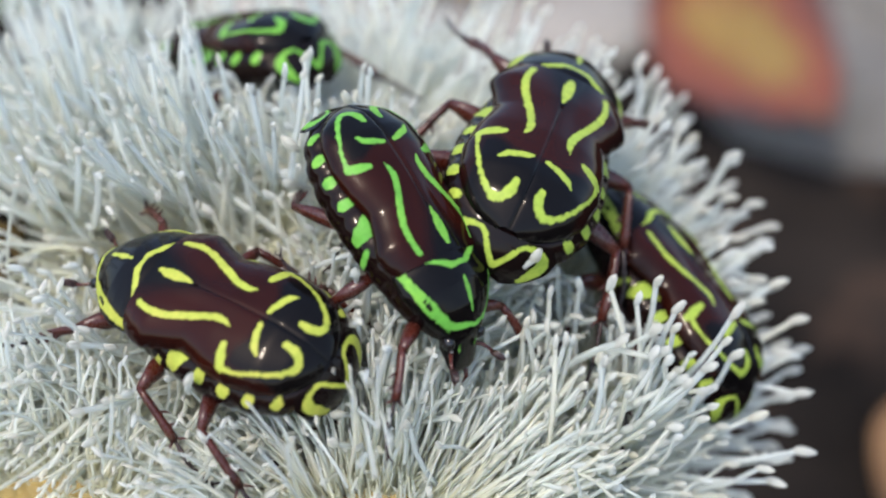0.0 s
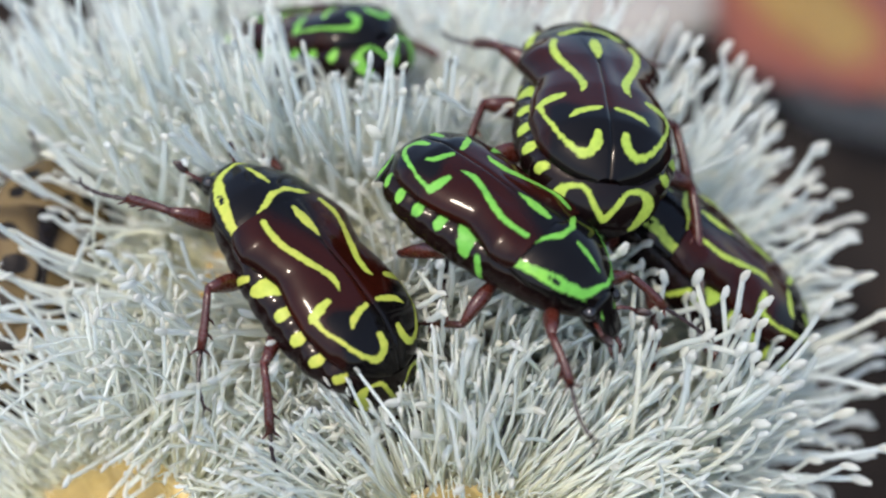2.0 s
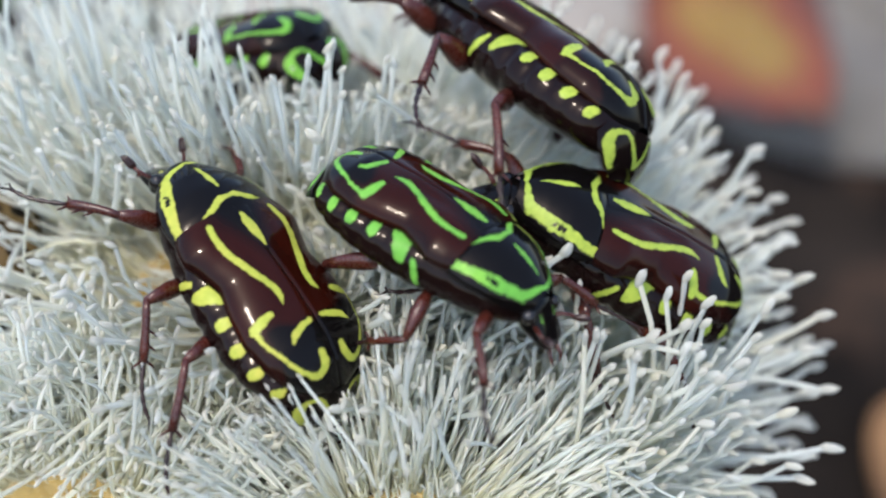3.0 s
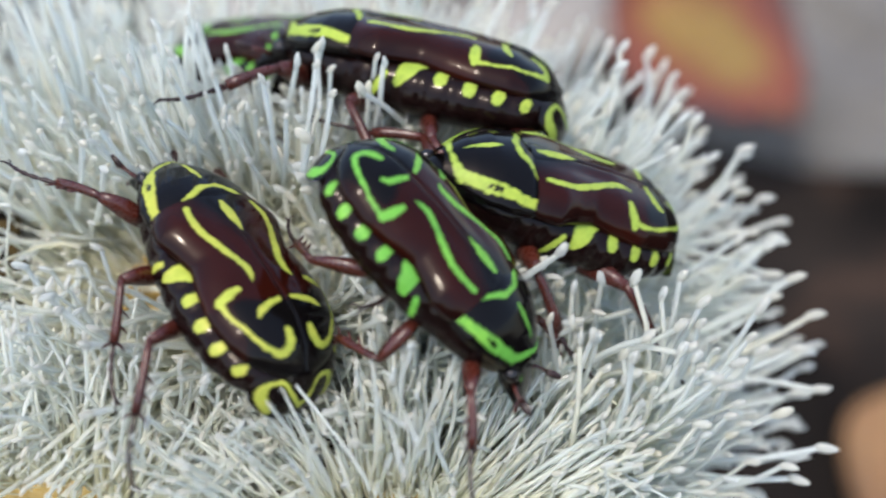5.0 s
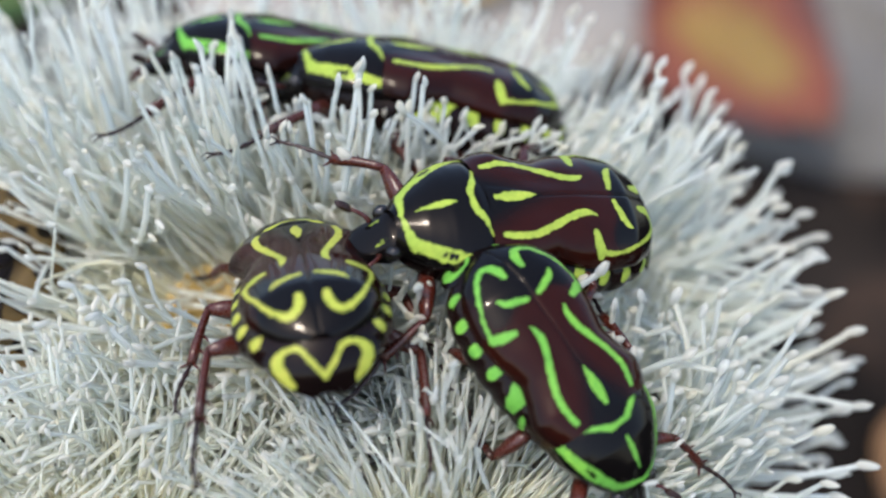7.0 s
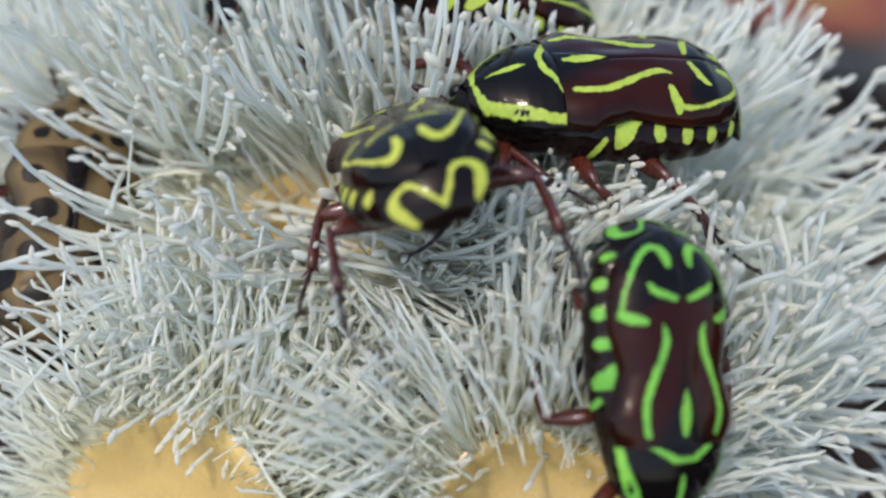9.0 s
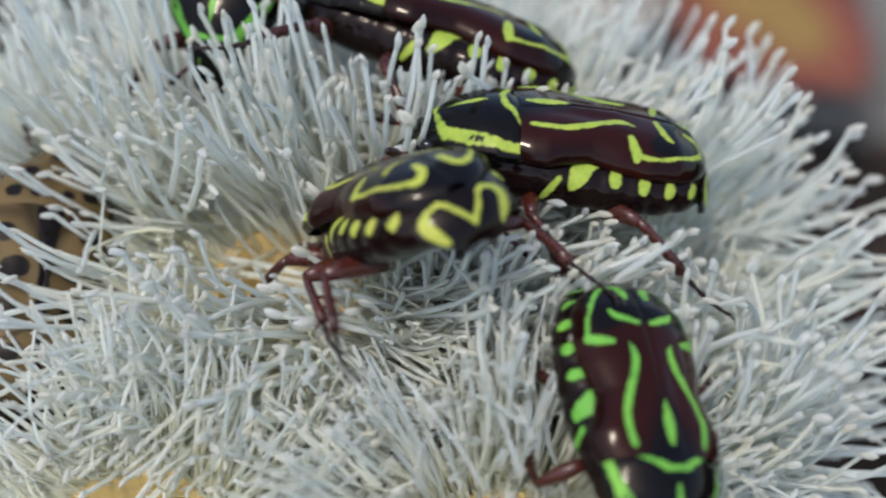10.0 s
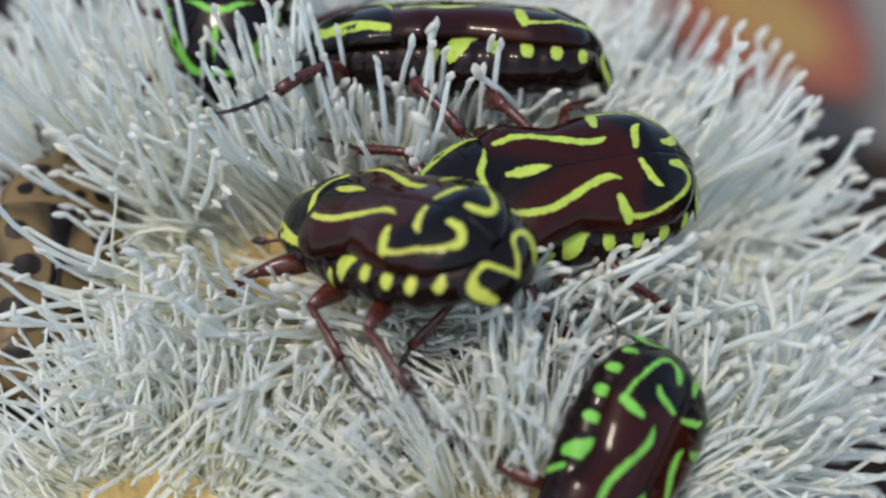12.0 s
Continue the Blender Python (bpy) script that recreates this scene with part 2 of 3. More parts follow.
ROWS_C = [
    (0.0, pose(0.01231, -0.00116, 0.02586, 2.72, 20.08, -15.69)),
    (0.5, pose(0.01210, -0.00084, 0.02605, 3.38, 18.03, -14.03)),
    (1.0, pose(0.01200, -0.00053, 0.02639, 5.73, 17.42, -13.87)),
    (1.5, pose(0.01145, -0.00057, 0.02638, 5.57, 15.27, -8.81)),
    (2.0, pose(0.00956, 0.00061, 0.02606, -2.63, 9.36, 3.07)),
    (2.5, pose(0.00934, 0.00155, 0.02613, -6.54, 7.2, 6.33)),
    (3.0, pose(0.00809, 0.00287, 0.02752, 7.77, 37.25, 43.27)),
    (4.8, pose(0.00148, 0.00227, 0.02620, 13.26, 26.5, 93.59)),
    (5.0, pose(0.00204, 0.00260, 0.02625, 5.32, 22.22, 73.79)),
    (5.5, pose(0.00051, 0.00391, 0.02692, 19.87, 4.82, 92.03)),
    (6.0, pose(0.00138, 0.00379, 0.02692, 17.48, 13.5, 83.09)),
    (6.5, pose(0.00057, 0.00358, 0.02621, 16.66, 9.38, 93.25)),
    (7.0, pose(0.00037, 0.00406, 0.02497, 15.22, 9.36, 95.44)),
    (7.5, pose(-0.00123, 0.00517, 0.02495, 28.34, 12.95, 107.59)),
    (10.5, pose(-0.00222, 0.00498, 0.02591, 13.73, 26.96, 86.16)),
    (11.0, pose(-0.00187, 0.00437, 0.02520, 7.35, 26.14, 96.98)),
    (12.0, pose(-0.00191, 0.00204, 0.02582, 1.86, 28.66, 91.01)),
]
ROWS_D = [
    (0.0, pose(0.01702, -0.00235, 0.01803, 27.4, 24.69, 46.82)),
    (0.5, pose(0.01467, -0.00290, 0.01749, 12.03, 24.92, 58.31)),
    (1.0, pose(0.01419, -0.00303, 0.01799, 16.95, 23.99, 61.44)),
    (1.5, pose(0.01422, -0.00323, 0.01868, 18.98, 14.91, 60.02)),
    (2.0, pose(0.01371, -0.00426, 0.01993, 38.81, 5.21, 79.76)),
    (2.5, pose(0.01260, -0.00518, 0.02149, 34.83, 8.95, 80.46)),
    (3.0, pose(0.01189, -0.00725, 0.02293, 32.28, -7.06, 88.01)),
    (4.8, pose(0.00898, -0.00676, 0.02466, 27.52, -3.13, 109.62)),
    (5.0, pose(0.00879, -0.00670, 0.02472, 26.66, -3.25, 103.03)),
    (5.5, pose(0.00627, -0.00731, 0.02432, 20.66, -12.36, 96.31)),
    (6.0, pose(0.00576, -0.00773, 0.02505, 22.16, -12.76, 93.61)),
    (6.5, pose(0.00521, -0.00843, 0.02519, 16.64, -13.16, 107.51)),
    (7.0, pose(0.00499, -0.00859, 0.02512, 15.18, -21.96, 106.82)),
    (7.5, pose(0.00566, -0.00885, 0.02547, 24.83, -20.07, 109.03)),
    (7.7, pose(0.00538, -0.00780, 0.02526, 28.69, -21.95, 109.19)),
    (9.5, pose(0.00451, -0.00414, 0.02392, 4.25, -1.13, 98.73)),
    (10.0, pose(0.00415, -0.00359, 0.02415, 12.38, 5.74, 95.19)),
    (10.5, pose(0.00346, -0.00447, 0.02366, 0.49, -15.42, 99.13)),
    (11.0, pose(0.00329, -0.00666, 0.02396, -1.65, -17.78, 103.77)),
    (11.5, pose(0.00305, -0.00714, 0.02380, -1.23, -19.74, 104.81)),
    (12.0, pose(0.00273, -0.00728, 0.02368, -0.09, -22.46, 106.24)),
]
ROWS_E = [
    (0.0, pose(-0.00703, 0.01165, 0.02196, -23.99, 7.77, 42.7)),
    (1.5, pose(-0.00835, 0.01110, 0.02213, -19.84, 7.86, 49.25)),
    (2.5, pose(-0.00767, 0.01101, 0.02145, -23.92, 6.45, 45.97)),
    (4.8, pose(-0.00917, 0.01100, 0.02225, -25.71, 5.36, 49.81)),
    (5.0, pose(-0.00590, 0.01056, 0.02178, -16.32, 8.63, 54.75)),
    (6.0, pose(-0.00649, 0.00816, 0.02429, 15.82, 10.43, 86.89)),
    (7.5, pose(-0.00739, 0.00662, 0.02530, 17.45, 7.21, 107.65)),
    (10.5, pose(-0.01070, 0.00750, 0.02690, -26.0, 0.0, 172.0)),
    (11.0, pose(-0.01100, 0.00720, 0.02650, -26.0, 0.0, 170.0)),
    (11.5, pose(-0.01100, 0.00720, 0.02700, -28.0, 0.0, 172.0)),
    (12.0, pose(-0.01100, 0.00620, 0.02610, -32.0, 0.0, 176.0)),
]
SPOTTED = pose(-0.0198, -0.0019, 0.0180, 26, 16, 10)
ROWS_F = [(0.0, SPOTTED), (12.0, SPOTTED)]


# ---- ground and distance ----
def ground_material():
    m, nt, p = material("dry_ground")
    a, b, c = noise_at(nt, 14, 4), noise_at(nt, 34, 5), noise_at(nt, 700, 3)
    # soil colours kept far below dry soil: shade on the ground is put in here
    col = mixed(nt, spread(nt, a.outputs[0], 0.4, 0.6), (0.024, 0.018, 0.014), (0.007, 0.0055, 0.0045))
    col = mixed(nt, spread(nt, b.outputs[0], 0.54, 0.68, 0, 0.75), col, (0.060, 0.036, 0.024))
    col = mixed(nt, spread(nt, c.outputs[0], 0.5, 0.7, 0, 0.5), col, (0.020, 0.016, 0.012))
    nt.links.new(col, p.inputs["Base Color"])
    p.inputs["Roughness"].default_value = 1.0
    p.inputs["Specular IOR Level"].default_value = 0.08
    bumped(nt, p, b.outputs[0], 0.6, 0.004)
    return m


GROUND_Z = -0.150
v, f = [], []
rings = [0.0, 0.1, 0.2, 0.3, 0.45, 0.7, 1.2, 3.0, 10.0, 60.0, 800.0]
for r in rings:
    for k in range(32):
        a = k * math.tau / 32
        x, y = r * math.cos(a), r * math.sin(a)
        lift = 0.012 * noise.noise(Vector((x * 6, y * 6, 0.0))) if r < 3 else 0.0
        v.append((x, y, GROUND_Z + lift))
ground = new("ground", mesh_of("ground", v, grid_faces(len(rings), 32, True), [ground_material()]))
tagged(ground, "dry grey-brown soil with pale grit and litter, darkened in its colour for shade", "ground", kind="structure")


def slab(name, center, size, tilt, mat, label, category, seed, lumps=0.35):
    """A flat worn stone or sheet of bark lying on the ground."""
    vv, ff = ball((0, 0, 0), (1, 1, 1), 28, 14)
    off = Vector((seed * 3.1, seed * 1.7, 0))
    out = []
    for p in vv:
        q = Vector(p)
        k = 1 + lumps * noise.noise(q * 1.6 + off) + lumps * 0.4 * noise.noise(q * 5 + off)
        e = [abs(c) ** 0.75 * (1 if c > 0 else -1) for c in q]
        out.append((e[0] * size[0] * k, e[1] * size[1] * k, e[2] * size[2] * k))
    ob = new(name, mesh_of(name, out, ff, [mat]))
    ob.matrix_world = pose(*center, *tilt)
    return tagged(ob, label, category)


mat_pale_stone = plain("pale_stone", (0.42, 0.38, 0.32), (0.25, 0.23, 0.205), 0.9, 14, 0.5, 0.002)
mat_grey_stone = plain("grey_stone", (0.20, 0.188, 0.168), (0.075, 0.068, 0.058), 0.9, 16, 0.5, 0.002)
mat_tan_leaf = plain("tan_dry_leaf", (0.33, 0.175, 0.065), (0.25, 0.125, 0.05), 0.6, 60, 0.4, 0.0006)
mat_yellow_leaf = plain("yellow_dry_leaf", (0.62, 0.40, 0.10), (0.52, 0.34, 0.12), 0.6, 60, 0.4, 0.0006)
mat_green_leaf = plain("green_leaf", (0.07, 0.16, 0.03), (0.05, 0.11, 0.03), 0.45, 80, 0.3, 0.0004)


def ripe_leaf_material():
    """A turning leaf: yellow along the rib, red towards its edge."""
    m, nt, p = material("red_and_yellow_leaf")
    edge = node(nt, "ShaderNodeAttribute", attribute_name="edge").outputs["Fac"]
    n = noise_at(nt, 55, 4)
    shift = node(nt, "ShaderNodeMath", {0: edge, 1: spread(nt, n.outputs[0], 0.25, 0.75, -0.22, 0.22)}, operation="ADD").outputs[0]
    col = mixed(nt, spread(nt, shift, 0.2, 0.58), (0.22, 0.135, 0.026), (0.165, 0.040, 0.017))
    col = mixed(nt, spread(nt, shift, 0.72, 1.05), col, (0.06, 0.024, 0.018))
    nt.links.new(col, p.inputs["Base Color"])
    p.inputs["Roughness"].default_value = 0.55
    bumped(nt, p, n.outputs[0], 0.4, 0.001)
    return m


def leaf(name, center, length, width, turn, mat, label, seed, lift=0.2, blunt=1.0):
    """A thick curled leaf lying on what is under it."""
    n, m = 26, 13
    v, e = [], []
    for side in (1, -1):
        for i in range(n):
            s = i / (n - 1)
            half = width * math.sin(math.pi * min(max(s, 0.02), 0.98) ** 0.85) ** blunt * (1 + 0.08 * math.sin(9 * s + seed))
            for j in range(m):
                u = j / (m - 1) * 2 - 1
                x, y = (s - 0.5) * length, u * half
                z = lift * width * (abs(u) ** 1.5) + 0.12 * width * math.sin(5 * s + seed + 2 * u) + 0.18 * length * (s - 0.5) ** 2
                v.append((x, y, z + side * 0.0006))
                e.append(max(abs(u), abs(2 * s - 1) ** 2))
    g = grid_faces(n, m)
    f = g + [tuple(k + n * m for k in q[::-1]) for q in g]
    ob = new(name, mesh_of(name, v, f, [mat], {"edge": e}))
    ob.matrix_world = pose(*center, *turn)
    line = [((k / 12 - 0.5) * length, 0.0, 0.12 * width * math.sin(5 * k / 12 + seed) + 0.18 * length * (k / 12 - 0.5) ** 2 + 0.0006) for k in range(13)]
    rv, rf = tube(line, np.linspace(0.0011, 0.0004, 13), 7)
    under("midrib", mesh_of("midrib", rv, rf, [mat_tan_leaf]), ob)
    return tagged(ob, label, "leaf")


slab("stone", (0.005, 0.372, -0.150), (0.085, 0.090, 0.022), (4, 0, 0), mat_pale_stone, "broad pale beige stone lying on the soil", "stone", 3)
slab("stone", (0.215, 0.348, -0.152), (0.120, 0.104, 0.018), (-3, 3, -10), mat_grey_stone, "weathered light-grey stone on the soil", "stone", 5)
slab("stone", (0.205, 0.420, -0.150), (0.090, 0.070, 0.024), (0, -2, 15), mat_pale_stone, "pale stone at the edge of the litter", "stone", 8)
leaf("fallen_leaf", (0.095, 0.270, -0.120), 0.090, 0.024, (30, 4, -72), ripe_leaf_material(), "fallen leaf turning yellow and red, curled up", 4, 0.2, 0.6)
leaf("fallen_leaf", (0.022, 0.340, -0.124), 0.075, 0.018, (18, 2, 12), mat_yellow_leaf, "dry ochre-yellow leaf lying on pale stone", 6)
leaf("fallen_leaf", (0.111, 0.130, -0.143), 0.050, 0.013, (12, 0, 60), mat_tan_leaf, "dry tan-orange leaf lying on dark soil", 9)
leaf("gum_leaf", (-0.120, 0.236, -0.085), 0.090, 0.012, (25, 10, 35), mat_green_leaf, "long dark-green gum leaf behind the blossoms", 2)


# ---- flower heads ----
def stamen_shape(seed, bow, hook, club=1.0):
    """A stamen one unit long, from its foot at the origin up z, with the anther on top."""
    rng = random.Random(seed)
    n, sides = 9, 5
    s = np.linspace(0, 1, n)
    sway, twist = rng.uniform(-0.05, 0.05), rng.uniform(-0.02, 0.02)
    x = bow * 4 * s * (1 - s) * (0.5 + 0.5 * s) + hook * s ** 4
    y = sway * np.sin(s * 3.0) + twist * np.sin(s * 7)
    r = np.interp(s, [0, 0.5, 0.9, 1], [0.0112, 0.0100, 0.0088, 0.0086])
    r = r * np.array([rng.uniform(0.92, 1.1) for _ in range(n)])
    pts = np.stack([x, y, s], 1)
    v1, f1 = tube(pts, r, sides, caps=False)
    size = rng.uniform(0.8, 1.1) * club
    v2, f2 = ball((0, 0, 0), (0.0128 * size, 0.0104 * size, 0.040 * size), 8, 6)
    # two lobes with a furrow, and an uneven outline
    v2 = v2 * (1 - 0.22 * np.exp(-(v2[:, :1] / (0.005 * size)) ** 2) * (v2[:, 1:2] > 0)) * np.array([[rng.uniform(0.88, 1.12)] for _ in v2])
    tip = 0.16 if club > 1 else 0.34
    lean = Euler((rng.uniform(-tip, tip), rng.uniform(-tip, tip), 0)).to_matrix()
    v2 = v2 @ np.array(lean).T + pts[-1] + [0, 0, 0.022 * size]
    v, f = joined([(v1, f1), (v2, f2)])
    along = np.r_[np.repeat(s, sides), np.ones(len(v2))]
    slots = [0] * len(f1) + [1] * len(f2)
    return v, f, along, slots, pts


BENDS = [
    (0.04, 0.02), (0.07, -0.02), (0.10, -0.04), (0.13, -0.05), (0.16, -0.03), (0.03, 0.04), (-0.04, 0.03), (0.08, 0.03), (0.11, -0.06), (0.06, 0.0), (0.30, -0.30), (0.26, 0.25), (-0.25, 0.35)]
# slender stamens first, then the ripe ones with club-shaped anthers
SHAPES = [stamen_shape(k, b, h) for k, (b, h) in enumerate(BENDS)]
SHAPES += [stamen_shape(k + 40, b, h, 1.08) for k, (b, h) in enumerate(BENDS[:10])]
SHAPE_MESHES = [mesh_of("stamen", v, f, [mat_thread, mat_anther], {"along": al}, sl) for v, f, al, sl, _ in SHAPES]
SHAPE_LINES = [np.array([[np.interp(s, np.linspace(0, 1, 9), q[:, c]) for c in range(3)] for s in np.linspace(0.25, 1.0, 10)]) for *_, q in SHAPES]


# how far above a body the stamens are pushed aside, in mm
CLEARANCE = {"A": 0.4, "B": 0.8, "C": -0.9, "D": -0.9, "E": -0.9, "F": -0.6}


def body_places():
    """The bodies' places through the clip, as inverse matrices in mm, so that no stamen comes up through a beetle."""
    out = []
    for rows, key in ((ROWS_A, "A"), (ROWS_B, "B"), (ROWS_C, "C"), (ROWS_D, "D"), (ROWS_E, "E"), (ROWS_F, "F")):
        k, clear = BEETLE_SIZE[key], CLEARANCE[key]
        ms = [m for _, m in rows]
        for a, b in zip(ms, ms[1:] + ms[-1:]):
            for s in (0.0, 0.5):
                m = Matrix.LocRotScale(a.translation.lerp(b.translation, s), a.to_quaternion().slerp(b.to_quaternion(), s), None)
                out.append((np.array(m.inverted()), k, clear, {"F": 4.0, "D": 2.8, "C": 3.3}.get(key, 3.8)))
    return out


BODIES = body_places()
HOLLOW = np.array((-8.2, -5.4, 20.4)) * MM


def kept_length(line):
    """How much of a stamen (points in metres) stays below all bodies."""
    keep = 1.0
    h = np.c_[line, np.ones(len(line))]
    # an open hollow over the trodden blossom's dish
    if (np.linalg.norm(line - HOLLOW, axis=1) < 2.7 * MM).any():
        keep = 0.25
    for inv, k, clear, half in BODIES:
        q = (h @ inv.T)[:, :3] / (MM * k)
        inside = (q[:, 0] / half) ** 2 + ((q[:, 1] + 3.4) / 7.6) ** 2 + ((q[:, 2] - 1.2 - clear / 2) / (2.0 + clear / 2)) ** 2 < 1
        if inside.any():
            keep = min(keep, 0.25 + 0.75 * max(inside.argmax() - 0.5, 0) / 9)
    return keep


def flower(center, axis, cup_r, count, inner, spread_deg, length, thick, front, seed, label, ripe=False, own=160):
    """A eucalypt flower: a woody cup with its nectar dish and rings of stamens round the rim."""
    rng = random.Random(seed)
    n = Vector(axis).normalized()
    e1 = n.orthogonal().normalized()
    e2 = n.cross(e1)
    base = Vector(center) * MM
    top = new("gum_blossom")
    top.matrix_world = Matrix.Translation(base) @ Matrix((e1, e2, n)).transposed().to_4x4()
    tagged(top, label, "flower", "blossoms of the cluster")
    # cup and dish
    rr = [(0.0, -1.5), (0.3, -1.45), (0.6, -1.25), (0.85, -0.8), (0.97, -0.25), (1.03, 0.0), (1.10, 0.05), (1.16, -0.1)]
    dish, wall = [], []
    for fr, z in rr:
        for k in range(36):
            a = k * math.tau / 36
            w = 1 + 0.03 * math.sin(5 * a + seed) + 0.02 * math.sin(9 * a)
            dish.append((fr * cup_r * w * math.cos(a), fr * cup_r * w * math.sin(a), z))
    under("nectar_dish", mesh_of("nectar_dish", np.array(dish) * MM, grid_faces(len(rr), 36, True), [mat_cup]), top, "smooth honey-yellow nectar dish")
    for fr, z in [(1.16, -0.1), (1.2, -1.0), (1.1, -4.0), (0.75, -7.5), (0.3, -10.0), (0.22, -14.0)]:
        for k in range(24):
            a = k * math.tau / 24
            wall.append((fr * cup_r * math.cos(a), fr * cup_r * math.sin(a), z))
    under("calyx_cup", mesh_of("calyx_cup", np.array(wall) * MM, grid_faces(6, 24, True), [mat_calyx]), top, "dark red-brown woody calyx cup")
    mats, kinds, tone = [], [], []
    inv = top.matrix_world.inverted()
    short = int(count * (0.6 if seed == 11 else 0.5))
    for i in range(count + short):
        # the young ones near the dish are short and thick
        young = i >= count
        a = rng.uniform(0, math.tau)
        ring = cup_r * (1.0 + 0.16 * rng.random())
        out = e1 * math.cos(a) + e2 * math.sin(a)
        foot = base + out * ring * MM - n * 0.3 * MM
        best = (0.0, None, 0)
        # a stamen that a beetle presses down leans another way
        for attempt in range(9):
            th = radians(inner + (spread_deg - inner) * rng.random() ** (0.95 if seed == 12 else 0.55) + rng.gauss(0, 4) + 9 * math.sin(4 * a + seed) + 5 * math.sin(11 * a) + 6 * attempt)
            if young:
                th = radians(rng.uniform(inner - 4 if inner > 30 else -38 if length > 10 else 8, 75 if length > 10 else 60) + 7 * attempt)
            away = out + n.cross(out) * (0.16 * math.sin(7 * a + seed) + rng.gauss(0, 0.11) * (1 + attempt))
            d = (n * math.cos(th) + away * math.sin(th)).normalized()
            L = (rng.uniform(0.3, 0.62 if length > 10 else 0.45) if young else 1.0) * length * (0.62 + 0.52 * rng.random()) * (1.0 - 0.12 * math.cos(th)) * (1.0 - front * max(0.0, -d.y - 0.2))
            bend = (n - d * n.dot(d))
            bend = bend.normalized() if bend.length > 0.05 else out
            if rng.random() < 0.12:
                bend = (bend + Vector((rng.uniform(-1, 1), rng.uniform(-1, 1), rng.uniform(-1, 1)))).normalized()
                bend = (bend - d * bend.dot(d)).normalized()
            turn = Matrix((-bend, d.cross(-bend), d)).transposed().to_4x4()
            k = rng.randrange(13) if length < 10 or young else rng.randrange(10) + (13 if ripe else 0)
            w = thick * ((1.15 if length > 10 else 1.6) if young else 1.0)
            m = Matrix.Translation(foot) @ turn @ Matrix.Diagonal((L * MM * w, L * MM * w, L * MM, 1))
            line = SHAPE_LINES[k] @ np.array(m)[:3, :3].T + np.array(m)[:3, 3]
            keep = kept_length(line)
            if keep > best[0]:
                best = (keep, m, k)
            if keep > 0.93:
                break
        keep, m, k = best
        if keep < 0.26:
            continue
        if keep < 1:
            m = m @ Matrix.Diagonal((math.sqrt(keep), math.sqrt(keep), keep, 1))
        mats.append(m)
        kinds.append(k)
        tone.append((0.35 if length > 10 else 0.6) if young else 1.0)
    # the ones that stand apart are parts; the crowd is one mesh
    order = sorted(range(len(mats)), key=lambda i: -(mats[i] @ Vector((0, 0, 1))).dot(Vector((0.1, -0.75, 0.65))))
    single = set([i for i in order if tone[i] == 1.0][:own])
    vs, fs, al, sl, base_i = [], [], [], [], 0
    for i, (m, k) in enumerate(zip(mats, kinds)):
        local = inv @ m
        if i in single:
            ob = under("stamen", SHAPE_MESHES[k], top)
            ob.matrix_local = local
            continue
        v, f, along, slots, _ = SHAPES[k]
        mm = np.array(local)
        vs.append(v @ mm[:3, :3].T + mm[:3, 3])
        fs += [tuple(j + base_i for j in q) for q in f]
        al.append(along * tone[i])
        sl += slots
        base_i += len(v)
    if vs:
        rest = under("filament_tuft", mesh_of("filament_tuft", np.vstack(vs), fs, [mat_thread, mat_anther], {"along": np.concatenate(al)}, sl), top)
        tagged(rest, kind="stuff")
    return top


# ---- beetles ----
WING_W = profile([-10.45, -10.2, -9.8, -9.2, -8.2, -6.6, -4.9, -3.4, -2.2, -1.2, -0.3, 0.3], [0.5, 1.3, 1.98, 2.68, 3.26, 3.54, 3.36, 2.98, 3.34, 3.76, 3.56, 3.25])
WING_H = profile([-10.45, -10.0, -9.4, -8, -5, -2, 0.3], [1.55, 2.05, 2.65, 3.22, 3.46, 3.44, 3.25])
WING_EDGE = profile([-10.45, -9.5, -8.0, -6.0, -3.4, -1.0, 0.3], [1.2, 1.4, 1.58, 1.68, 1.9, 1.75, 1.7])
NECK_W = profile([-0.4, 0.2, 1.4, 2.5, 3.4, 4.1, 4.5], [3.05, 3.38, 3.28, 2.82, 2.15, 1.5, 1.05])
NECK_H = profile([-0.4, 0.6, 2.0, 3.2, 4.5], [3.15, 3.32, 3.05, 2.58, 1.72])
BODY_W = profile([-10.7, -10.1, -9.2, -7.7, -6, -4.4, -3.2, -1, 2, 3.4, 4.3], [0.9, 2.2, 3.15, 3.78, 3.98, 3.95, 3.82, 3.4, 2.6, 1.9, 0.9])


def wing_height(X, Y):
    w, low = WING_W(Y), WING_EDGE(Y)
    return low + (WING_H(Y) - low) * np.sqrt(np.clip(1 - (np.abs(X) / w) ** 2.2, 0, 1))


WING_STROKES = [
    [(1.24, -5.82, 0.02), (1.05, -5.25, 0.17), (1.18, -4.4, 0.20), (1.62, -3.3, 0.19), (2.02, -2.2, 0.18), (2.16, -1.3, 0.18), (2.0, -0.3, 0.16)],
    [(1.85, -7.78, 0.06), (1.52, -7.44, 0.19), (0.95, -7.22, 0.18), (0.40, -7.06, 0.13)],
    [(0.66, -8.75, 0.18), (0.70, -9.25, 0.25), (1.15, -9.62, 0.15), (1.75, -9.35, 0.11), (2.35, -8.6, 0.09), (2.78, -7.7, 0.08), (3.02, -6.9, 0.08), (3.06, -6.3, 0.12)],
    [(3.02, -6.18, 0.24), (2.6, -6.05, 0.27), (2.08, -5.94, 0.17)],
]
